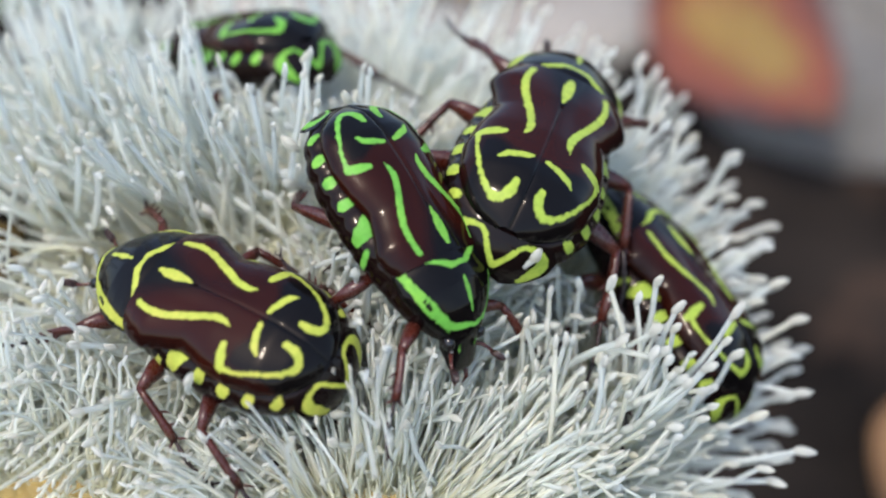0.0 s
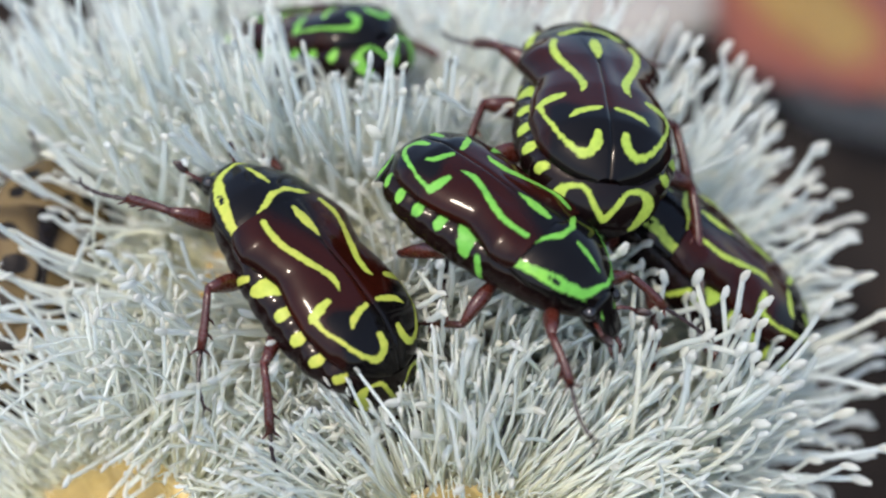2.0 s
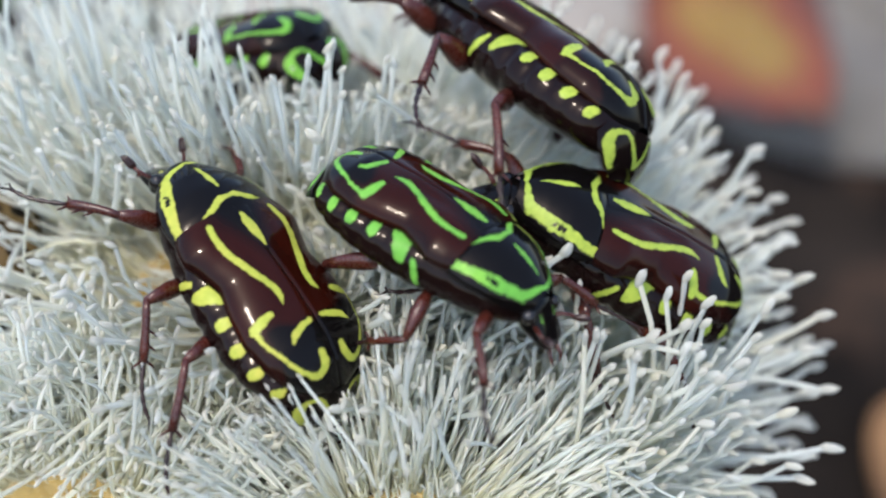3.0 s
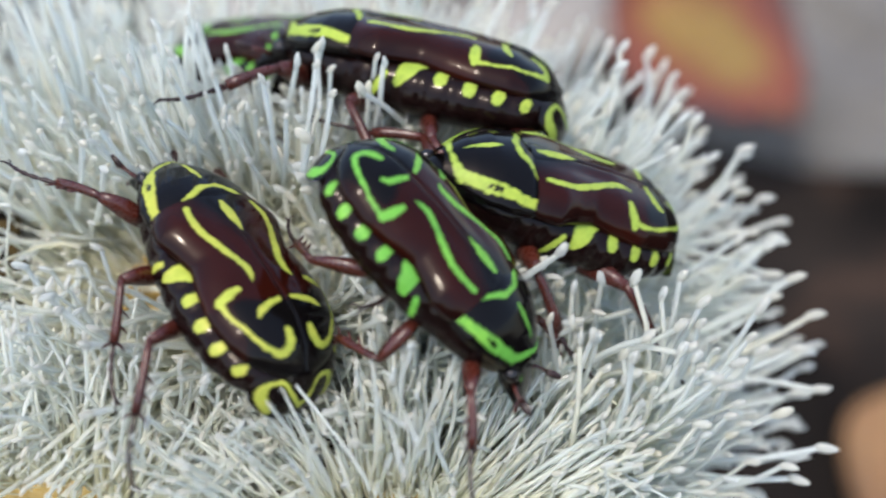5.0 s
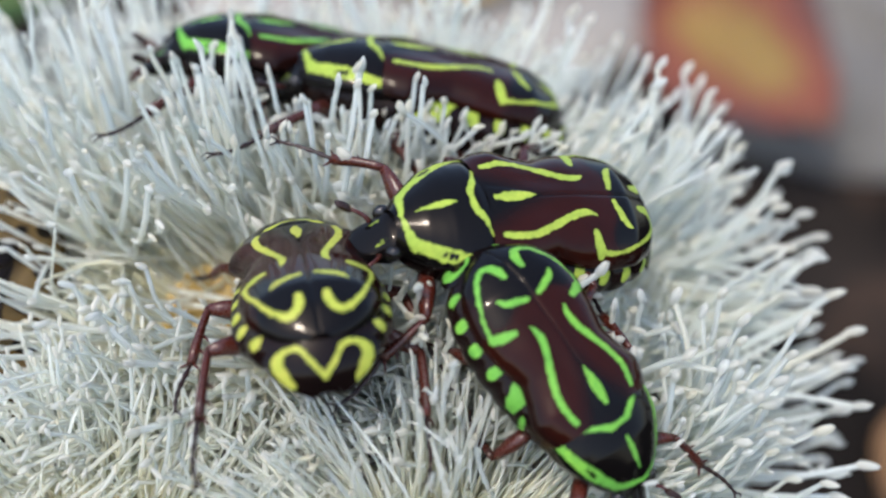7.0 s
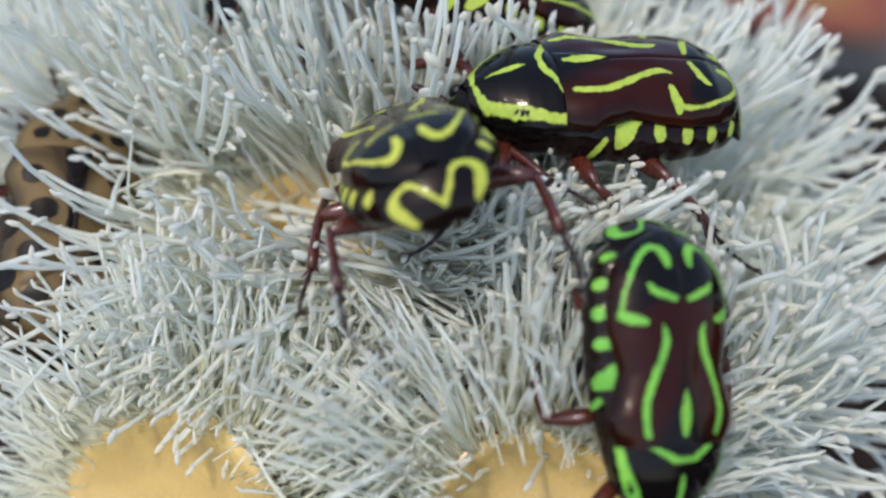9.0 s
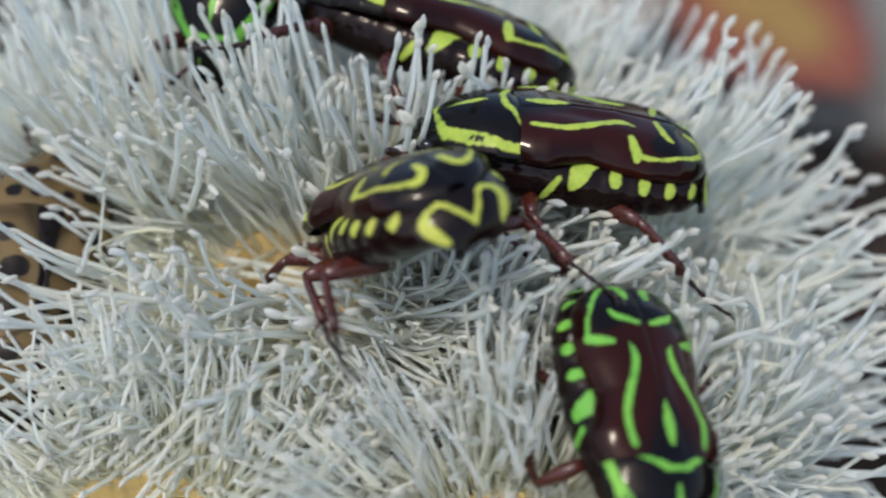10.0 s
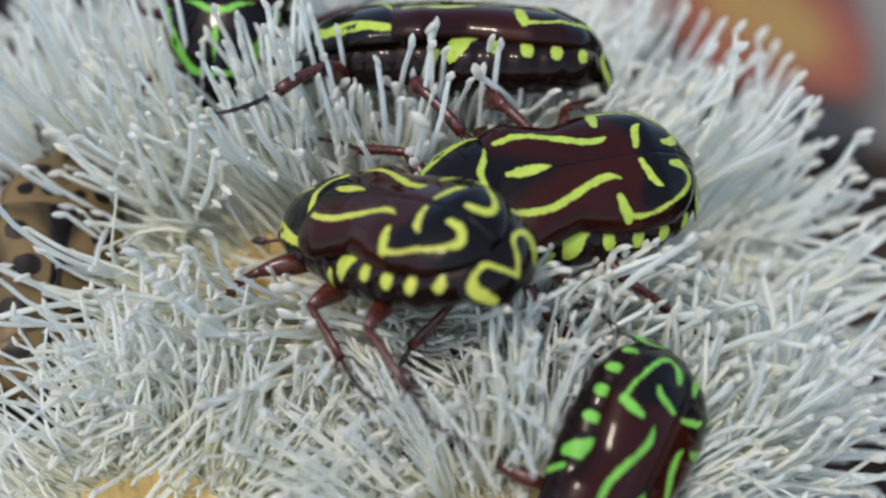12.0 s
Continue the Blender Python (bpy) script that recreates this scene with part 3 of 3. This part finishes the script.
# one beetle wears its side blotch further forward
FORWARD_BLOTCH = WING_STROKES[:2] + [WING_STROKES[2][:-1] + [(3.02, -5.9, 0.11)], [(x, y + 0.5, r) for x, y, r in WING_STROKES[3]]]
NECK_STROKES = [
    [(0.0, 0.95, 0.14), (0.55, 0.92, 0.18), (1.1, 0.58, 0.16), (1.95, 0.27, 0.04)],
    [(0.0, 1.78, 0.08), (0.0, 2.5, 0.17), (0.0, 3.6, 0.04)],
    [(3.12, -0.1, 0.16), (3.05, 0.7, 0.17), (2.80, 1.5, 0.20), (2.44, 2.35, 0.25), (1.92, 3.15, 0.19), (1.25, 3.9, 0.16), (0.0, 4.26, 0.09)],
]
TAIL_STROKES = [[(1.45, 2.0, 0.10), (1.85, 1.45, 0.26), (2.12, 0.85, 0.30), (1.75, 0.34, 0.14), (1.0, 0.30, 0.11), (0.55, 0.9, 0.13), (0.0, 1.65, 0.16)]]
SIDE_DOTS = [(-9.14, 0.92, 0.25, 0.34), (-7.78, 1.08, 0.31, 0.38), (-6.33, 1.20, 0.34, 0.38), (-4.79, 1.34, 0.33, 0.36)]


def build_beetle(key, style, label, feet=0.0):
    """A flower chafer, head along +y, its own size; parts are meshes under one Empty."""
    k = MM * BEETLE_SIZE[key]
    mat = mat_shell[style]
    spotted = style == "spotted"
    rng = random.Random(key)
    root = new("spotted_flower_chafer" if spotted else "fiddler_beetle")
    tagged(root, label, "beetle", "beetles on the blossom")

    def piece(name, v, f, mats, lab="", attrs=None, parent=None):
        return under(name, mesh_of(name, np.asarray(v) * k, f, mats, attrs), parent or root, lab)

    # wing cases
    for side in (1, -1):
        ys = np.linspace(0.28, -10.44, 110)
        vs = np.sin(np.linspace(0, 1, 46) * math.pi / 2)
        X = 0.012 + np.outer(np.maximum(WING_W(ys) - 0.012, 0.02), vs)
        Y = np.repeat(ys[:, None], 46, 1)
        Z = wing_height(np.minimum(X, WING_W(Y) * 0.9999), Y) - 0.07 * np.exp(-(X / 0.07) ** 2)
        Z += 0.10 * np.exp(-(((X - 2.8) / 0.6) ** 2 + ((Y + 1.1) / 0.8) ** 2)) - 0.10 * np.exp(-(((X - 0.9) / 0.5) ** 2 + ((Y + 3.6) / 2.0) ** 2))
        if spotted:
            mark = spots(X, Y, [(2.2, -1.5, 0.62, 0.55), (1.5, -3.5, 0.78, 0.66), (3.2, -4.4, 0.6, 0.7), (1.8, -5.9, 0.85, 0.6), (3.1, -7.2, 0.6, 0.7), (1.5, -8.2, 0.7, 0.5), (2.5, -9.2, 0.45, 0.35)])
            mark = np.minimum(mark, X - 0.30 - 0.25 * np.exp(-((Y + 1.0) / 1.6) ** 2))
            dark = 0.6 * np.clip((X - WING_W(Y) + 0.7) / 0.6, 0, 1) + 0.5 * np.exp(-((Y + 0.2) / 0.5) ** 2) + 0.22 * (0.5 + 0.5 * np.sin(2.3 * X + 1.9 * Y)) * np.exp(-((Y + 4) / 4.5) ** 2)
            dark = np.clip(np.maximum(dark, 0.75 * np.clip((1.3 - X + (Y + 1.6) * 0.5) / 0.8, 0, 1)), 0, 1)
        else:
            mark = np.min([stroke(X, Y, q) for q in (WING_STROKES if key != "D" else FORWARD_BLOTCH)], 0)
            wob = 0.12 * np.sin(3.2 * X + 1.0)
            rear = np.clip((-6.95 + 0.27 * X + wob - Y) / 0.5, 0, 1) * np.clip((3.1 - X) / 0.5, 0.55, 1)
            fore = np.clip((2.0 * (Y + 4.6) / 4.6 - X) / 1.1, 0, 1)
            fore = np.maximum(fore, 0.6 * np.clip((X - WING_W(Y) + 0.75) / 0.6, 0, 1) * np.clip((Y + 5.0) / 3.0, 0, 1))
            dark = np.maximum(rear, fore)
        v = np.stack([X * side, Y, Z], -1)
        rim = np.stack([(X[:, -1] * 0.97) * side, ys, Z[:, -1] - 0.22], -1)[:, None]
        v = np.concatenate([v, rim], 1)
        mark = np.c_[mark, mark[:, -1] + 0.3]
        dark = np.c_[dark, dark[:, -1]]
        f = grid_faces(110, 47)
        if side > 0:
            f = [q[::-1] for q in f]
        piece("wing_case", v.reshape(-1, 3), f, [mat], attrs={"mark": mark.ravel(), "dark": dark.ravel()})

    # scutellum
    ys = np.linspace(0.12, -2.75, 34)
    half = 0.78 * np.clip(1 - (np.clip(-ys, 0, 2.75) / 2.75) ** 1.3, 0, 1) + 0.02
    us = np.linspace(-1, 1, 17)
    X, Y = half[:, None] * us, np.repeat(ys[:, None], 17, 1)
    Z = wing_height(np.abs(X), Y) + 0.07 * (1 - us ** 4)[None] - 0.03
    mark = stroke(X, Y, [(0, -2.55, 0.02), (0, -1.75, 0.24), (0, -0.95, 0.28), (0, -0.35, 0.14)])
    piece("scutellum", np.stack([X, Y, Z], -1).reshape(-1, 3), [q[::-1] for q in grid_faces(34, 17)], [mat],
          attrs={"mark": (mark if not spotted else mark + 9).ravel(), "dark": np.ones(X.size)})

    # pronotum
    ys = np.linspace(-0.4, 4.5, 64)
    us = np.sin(np.linspace(-1, 1, 61) * math.pi / 2)
    X, Y = NECK_W(ys)[:, None] * us, np.repeat(ys[:, None], 61, 1)
    low = np.interp(Y, [-0.4, 2.0, 4.5], [1.75, 1.55, 0.85])
    Z = low + (NECK_H(Y) - low) * np.clip(1 - np.abs(us[None]) ** 2.1, 0, 1) ** 0.72
    Z -= 0.35 * np.exp(-((Y + 0.4) / 0.12) ** 2)
    A = np.abs(X)
    if spotted:
        mark = spots(X, Y, [(0.8, 1.0, 0.35, 0.3), (-0.8, 1.0, 0.35, 0.3), (2.0, 1.2, 0.45, 0.4), (-2.0, 1.2, 0.45, 0.4), (1.3, 2.6, 0.5, 0.4), (-1.3, 2.6, 0.5, 0.4), (0, 3.6, 0.3, 0.25)])
        dark = np.clip((0.15 - Y) / 0.3, 0, 1) + 0.5 * np.clip((A - NECK_W(Y) + 0.5) / 0.5, 0, 1) + 0.3 * np.exp(-(X / 0.35) ** 2) * np.exp(-((Y - 1.8) / 1.2) ** 2)
    else:
        mark = np.min([stroke(A, Y, q) for q in NECK_STROKES], 0)
        mark = np.maximum(mark, -spots(A, Y, [(2.46, 2.36, 0.12, 0.13), (2.58, 2.12, 0.10, 0.10), (2.33, 2.58, 0.09, 0.12)]))
        dark = np.ones_like(X)
    v = np.stack([X, Y, Z], -1)
    skirt = v[:, [0, -1]] * [0.97, 1, 1] - [0, 0, 0.35]
    v = np.concatenate([skirt[:, :1], v, skirt[:, 1:]], 1)
    pad = lambda a: np.c_[a[:, 0] + 0.3, a, a[:, -1] + 0.3].ravel()
    piece("pronotum", v.reshape(-1, 3), grid_faces(64, 63), [mat], attrs={"mark": pad(mark), "dark": np.clip(pad(dark), 0, 1)})

    # abdomen and thorax
    ys = np.linspace(-10.7, 4.3, 100)
    w = np.arange(48) * math.tau / 48
    top = np.interp(ys, [-10.7, -10, -9, -6, -1, 2, 4.3], [0.9, 1.3, 1.75, 2.0, 2.05, 1.75, 1.0])
    bot = np.interp(ys, [-10.7, -9, -6, -2, 2, 4.3], [-0.4, -0.9, -1.2, -1.35, -1.1, -0.4])
    c, s = np.cos(w), np.sin(w)
    cx, cz = np.sign(c) * np.abs(c) ** 0.7, np.sign(s) * np.abs(s) ** 0.8
    X = BODY_W(ys)[:, None] * cx
    Z = (top + bot)[:, None] / 2 + (top - bot)[:, None] / 2 * cz
    Y = np.repeat(ys[:, None], 48, 1)
    X *= 1 - 0.025 * np.clip(np.sin(Y * math.tau / 1.45), 0, 1)
    mark = np.minimum(spots(Y, Z, SIDE_DOTS), stroke(Y, Z, [(-4.05, 1.75, 0.05), (-3.4, 1.62, 0.26), (-2.95, 1.30, 0.42), (-2.6, 0.55, 0.16)]))
    mark = np.minimum(mark, stroke(Y, Z, [(-2.0, 1.0, 0.12), (-1.7, 0.5, 0.2), (-1.4, -0.3, 0.14)]))
    mark = np.where(np.abs(X) > 1.5, mark, 9)
    piece("abdomen", np.stack([X, Y, Z], -1).reshape(-1, 3), grid_faces(100, 48, True) + [tuple(range(48))[::-1]], [mat],
          attrs={"mark": (mark if not spotted else mark + 9).ravel(), "dark": np.full(X.size, 0.8)})

    # tail plate
    ss = np.linspace(0, 1, 30)
    us = np.linspace(-1, 1, 41)
    half = np.interp(ss, [0, 0.25, 0.5, 0.75, 1], [2.3, 2.75, 2.55, 1.8, 0.7])
    X = half[:, None] * us
    D = np.repeat((ss * 2.6)[:, None], 41, 1)
    Y = -10.15 - 0.95 * np.sin(math.pi * np.clip(0.10 + 0.62 * ss, 0, 1))[:, None] + 0.85 * (X / 2.6) ** 2
    Z = 1.25 - 2.5 * ss[:, None] - 0.25 * us[None] ** 2
    mark = np.min([stroke(np.abs(X), D, q) for q in TAIL_STROKES], 0)
    piece("tail_plate", np.stack([X, Y, Z], -1).reshape(-1, 3), grid_faces(30, 41), [mat],
          attrs={"mark": (mark if not spotted else mark + 9).ravel(), "dark": np.full(X.size, 0.9)})

    # head
    ys = np.linspace(3.9, 6.2, 22)
    hw = np.interp(ys, [3.9, 4.5, 5.0, 5.6, 6.0, 6.2], [1.25, 1.42, 1.15, 1.08, 0.95, 0.55])
    up, dn = np.interp(ys, [3.9, 4.7, 5.6, 6.2], [1.45, 1.45, 0.85, 0.40]), np.interp(ys, [3.9, 5, 6.2], [-0.6, -0.55, 0.0])
    w = np.arange(24) * math.tau / 24
    X = hw[:, None] * np.sign(np.cos(w)) * np.abs(np.cos(w)) ** 0.8
    Z = (up + dn)[:, None] / 2 + (up - dn)[:, None] / 2 * np.sin(w)
    Y = np.repeat(ys[:, None], 24, 1)
    dip = np.clip((Y - 3.9) / 2.3, 0, 1)
    mark = np.where(Z > 0.4, stroke(np.abs(X), Y, [(0.62, 4.7, 0.04), (0.55, 5.1, 0.12), (0.5, 5.5, 0.04)]), 9)
    head = piece("head", np.stack([X, Y - 0.25 * dip, Z - 1.15 * dip], -1).reshape(-1, 3), [q[::-1] for q in grid_faces(22, 24, True)] + [tuple(21 * 24 + j for j in range(24))[::-1]], [mat],
                 attrs={"mark": (mark if not spotted else mark + 9).ravel(), "dark": np.ones(X.size)})
    for side in (1, -1):
        v, f = ball((1.20 * side, 4.45, 0.5), (0.38, 0.46, 0.46), 14, 10)
        piece("eye", v, f, [mat_eye], "glossy black eye", parent=head)
        v, f = tube([(0.9 * side, 4.9, 0.0), (1.25 * side, 5.2, 0.15), (1.5 * side, 5.55, 0.2), (1.65 * side, 5.85, 0.2)], [0.16, 0.12, 0.10, 0.11], 8)
        ant = piece("antenna", v, f, [mat_leg], "red-brown antenna")
        leaves = []
        for q in (-1, 0, 1):
            a, b = ball((0, 0, 0), (0.09, 0.48, 0.20), 10, 8)
            a = a @ np.array(Euler((0.25, 0.18 * q, -0.35 * side + 0.12 * q)).to_matrix()).T + [1.78 * side + 0.12 * q, 6.25, 0.28]
            leaves.append((a, b))
        v, f = joined(leaves)
        piece("club", v, f, [mat_tarsus], "dark leaf-like club", parent=ant)
        v, f = tube([(0.35 * side, 5.9, -1.1), (0.5 * side, 6.3, -1.5), (0.3 * side, 6.5, -1.9)], [0.16, 0.12, 0.05], 7)
        piece("palp", v, f, [mat_leg], parent=head)

    # legs
    legs = []
    plans = [
        ("fore_leg", (1.7, 2.5, -0.7), (4.1, 3.7, 0.0), (5.2, 5.9, -1.2), (6.3, 8.4, -2.0)),
        ("middle_leg", (2.4, -1.0, -1.1), (5.1, -1.0, -0.4), (6.3, -3.1, -2.4), (7.0, -5.6, -3.5)),
        ("hind_leg", (2.0, -4.2, -1.2), (5.3, -5.7, -0.2), (6.5, -8.2, -2.3), (6.9, -11.0, -3.9)),
    ]
    for side in (1, -1):
        for n, (name, *js) in enumerate(plans):
            J = np.array([np.array(j) * [side, 1, 1] for j in js])
            o = J[0].copy()
            J = J - o
            knee, ankle, toe = J[1], J[2], J[3]
            bulge = np.array([0.45, 0.60, 0.60, 0.46, 0.30])
            v, f = tube([knee * s + np.array([0, 0, 0.15]) * math.sin(math.pi * s) for s in np.linspace(0, 1, 5)], bulge, 10, 0.75)
            leg = piece(name, v, f, [mat_leg], "glossy red-brown leg")
            leg.location = Vector(o * k)
            bits = [tube([knee + (ankle - knee) * s + np.array([0, 0, 0.12]) * math.sin(math.pi * s) for s in np.linspace(-0.04, 1, 6)], [0.22, 0.27, 0.27, 0.29, 0.33, 0.32], 8, 0.8)]
            along = ankle - knee
            outw = np.cross(along, [0, 0, 1.0])
            outw /= np.linalg.norm(outw)
            for s, d in ((0.45, 1), (0.7, 1), (0.98, 1), (0.98, -1)):
                p = knee + along * s
                bits.append(tube([p, p + outw * 0.42 * d * side + along * 0.09, p + outw * 0.62 * d * side + along * 0.16], [0.11, 0.07, 0.015], 5))
            v, f = joined(bits)
            piece("tibia", v, f, [mat_leg], parent=leg)
            line = [ankle + (toe - ankle) * s + np.array([0.5 * side, 0, -0.25]) * math.sin(2.2 * s) for s in np.linspace(0, 1, 11)]
            bits = [tube(line, [0.14, 0.10, 0.16, 0.09, 0.15, 0.09, 0.14, 0.08, 0.13, 0.08, 0.12], 7)]
            end, way = line[-1], (line[-1] - line[-2])
            way = way / np.linalg.norm(way)
            for d in (1, -1):
                q = np.cross(way, [0, 0, 1.0]) * d
                bits.append(tube([end, end + way * 0.35 + q * 0.28, end + way * 0.60 + q * 0.22 - np.array([0, 0, 0.25])], [0.07, 0.05, 0.012], 5))
            v, f = joined(bits)
            piece("tarsus", v, f, [mat_tarsus], "dark segmented foot with two claws", parent=leg)
            legs.append((leg, o * k, side, n))
    return root, legs


# ---- the scene put together ----
FLOWER_PLAN = [
    ((-6.9, -4.8, 17.6), (-0.12, -0.16, 0.98), 3.6, 1150, 47, 98, 12.5, 1.35, 0.45, 11, "white gum blossom, crowded with long stamens, beetle-trodden"),
    ((9.2, -6.4, 12.6), (0.52, -0.14, 0.84), 4.6, 760, 2, 104, 13.6, 1.45, 0.50, 12, "white gum blossom fanning its stamens over the edge", True),
    ((-13.2, -18.6, 8.2), (-0.46, -0.72, 0.52), 6.3, 1150, 40, 105, 8.2, 1.25, 0.0, 13, "white gum blossom with an open honey-yellow dish"),
    ((3.7, -20.4, 11.8), (0.12, -0.80, 0.60), 4.4, 1050, 28, 100, 8.0, 1.25, 0.0, 14, "white gum blossom with a half-hidden yellow dish"),
    ((-4.5, 5.5, 15.5), (-0.15, 0.35, 0.92), 4.5, 900, -15, 80, 13.5, 1.15, 0.0, 15, "white gum blossom at the back of the cluster"),
    ((-16.5, 9.5, 14.2), (-0.34, 0.38, 0.86), 4.5, 860, -15, 85, 14.0, 1.15, 0.0, 16, "white gum blossom beside the spotted chafer"),
    ((-1.2, -1.6, 15.0), (-0.02, -0.04, 1.0), 3.8, 480, -12, 55, 13.6, 1.2, 0.0, 19, "white gum blossom with tall upright stamens between the beetles"),
    ((10.6, -9.0, 11.0), (0.04, 0.0, 1.0), 3.4, 190, -12, 32, 12.5, 1.3, 0.0, 20, "white gum blossom with stamens rising before the rim", True),
    ((13.5, -11.0, 2.5), (0.74, -0.62, 0.15), 4.5, 330, -10, 90, 8.8, 1.25, 0.0, 17, "white gum blossom low in the cluster", True),
    ((8.8, 7.0, 14.5), (0.42, 0.30, 0.83), 4.5, 520, -15, 85, 13.0, 1.3, 0.0, 18, "white gum blossom on the shaded side", True),
]
for plan in FLOWER_PLAN:
    flower(*plan)

# twig that carries the cluster
v, f = tube([(0.0, 0.02, -0.165), (-0.004, 0.018, -0.1), (0.002, 0.008, -0.05), (0.0, 0.0, -0.012), (0.0, 0.0, 0.004)], [0.0045, 0.004, 0.0036, 0.004, 0.006], 12)
tagged(new("twig", mesh_of("twig", v, f, [mat_bark])), "brown woody twig bearing the blossom cluster", "twig")

beetles = {
    "A": build_beetle("A", "yellow", "dark maroon fiddler beetle with bright yellow markings on white stamens"),
    "B": build_beetle("B", "green", "small maroon-black fiddler beetle with vivid green markings"),
    "C": build_beetle("C", "lime", "large maroon fiddler beetle with lime-yellow lines, at the rim"),
    "D": build_beetle("D", "lime", "maroon fiddler beetle with yellow-green lines and yellow side dots"),
    "E": build_beetle("E", "green", "maroon-black fiddler beetle with green markings, half hidden among stamens"),
    "F": build_beetle("F", "spotted", "tan flower chafer with black spots deep among stamens"),
}


# legs that reach further down beside a neighbour
DROOP = {("A", 1, 2): 30, ("A", 1, 1): 15, ("B", 1, 1): 55, ("B", 1, 2): 52, ("C", 1, 2): 22, ("C", -1, 2): 22, ("D", -1, 0): 15, ("E", -1, 2): 25}
# legs drawn back along the body
SWEEP = {("B", 1, 2): -48, ("B", 1, 1): 12}


def motions():
    """All that moves: the beetles walk and turn, and their legs swing."""
    for key, rows in (("A", ROWS_A), ("B", ROWS_B), ("C", ROWS_C), ("D", ROWS_D), ("E", ROWS_E)):
        root, legs = beetles[key]
        walk(root, rows)
        for leg, foot, side, n in legs:
            phase = n * 2.1 + (0 if side > 0 else math.pi)
            swing = []
            for i in range(25):
                t = i * 0.5
                a = 9 * math.sin(t * 2.6 + phase + ord(key)) + SWEEP.get((key, side, n), 0)
                b = 5 * math.cos(t * 2.6 + phase + ord(key)) + side * DROOP.get((key, side, n), 0)
                swing.append((t, pose(*foot, 0, b, a)))
            walk(leg, swing)
    root, legs = beetles["F"]
    walk(root, ROWS_F)


motions()
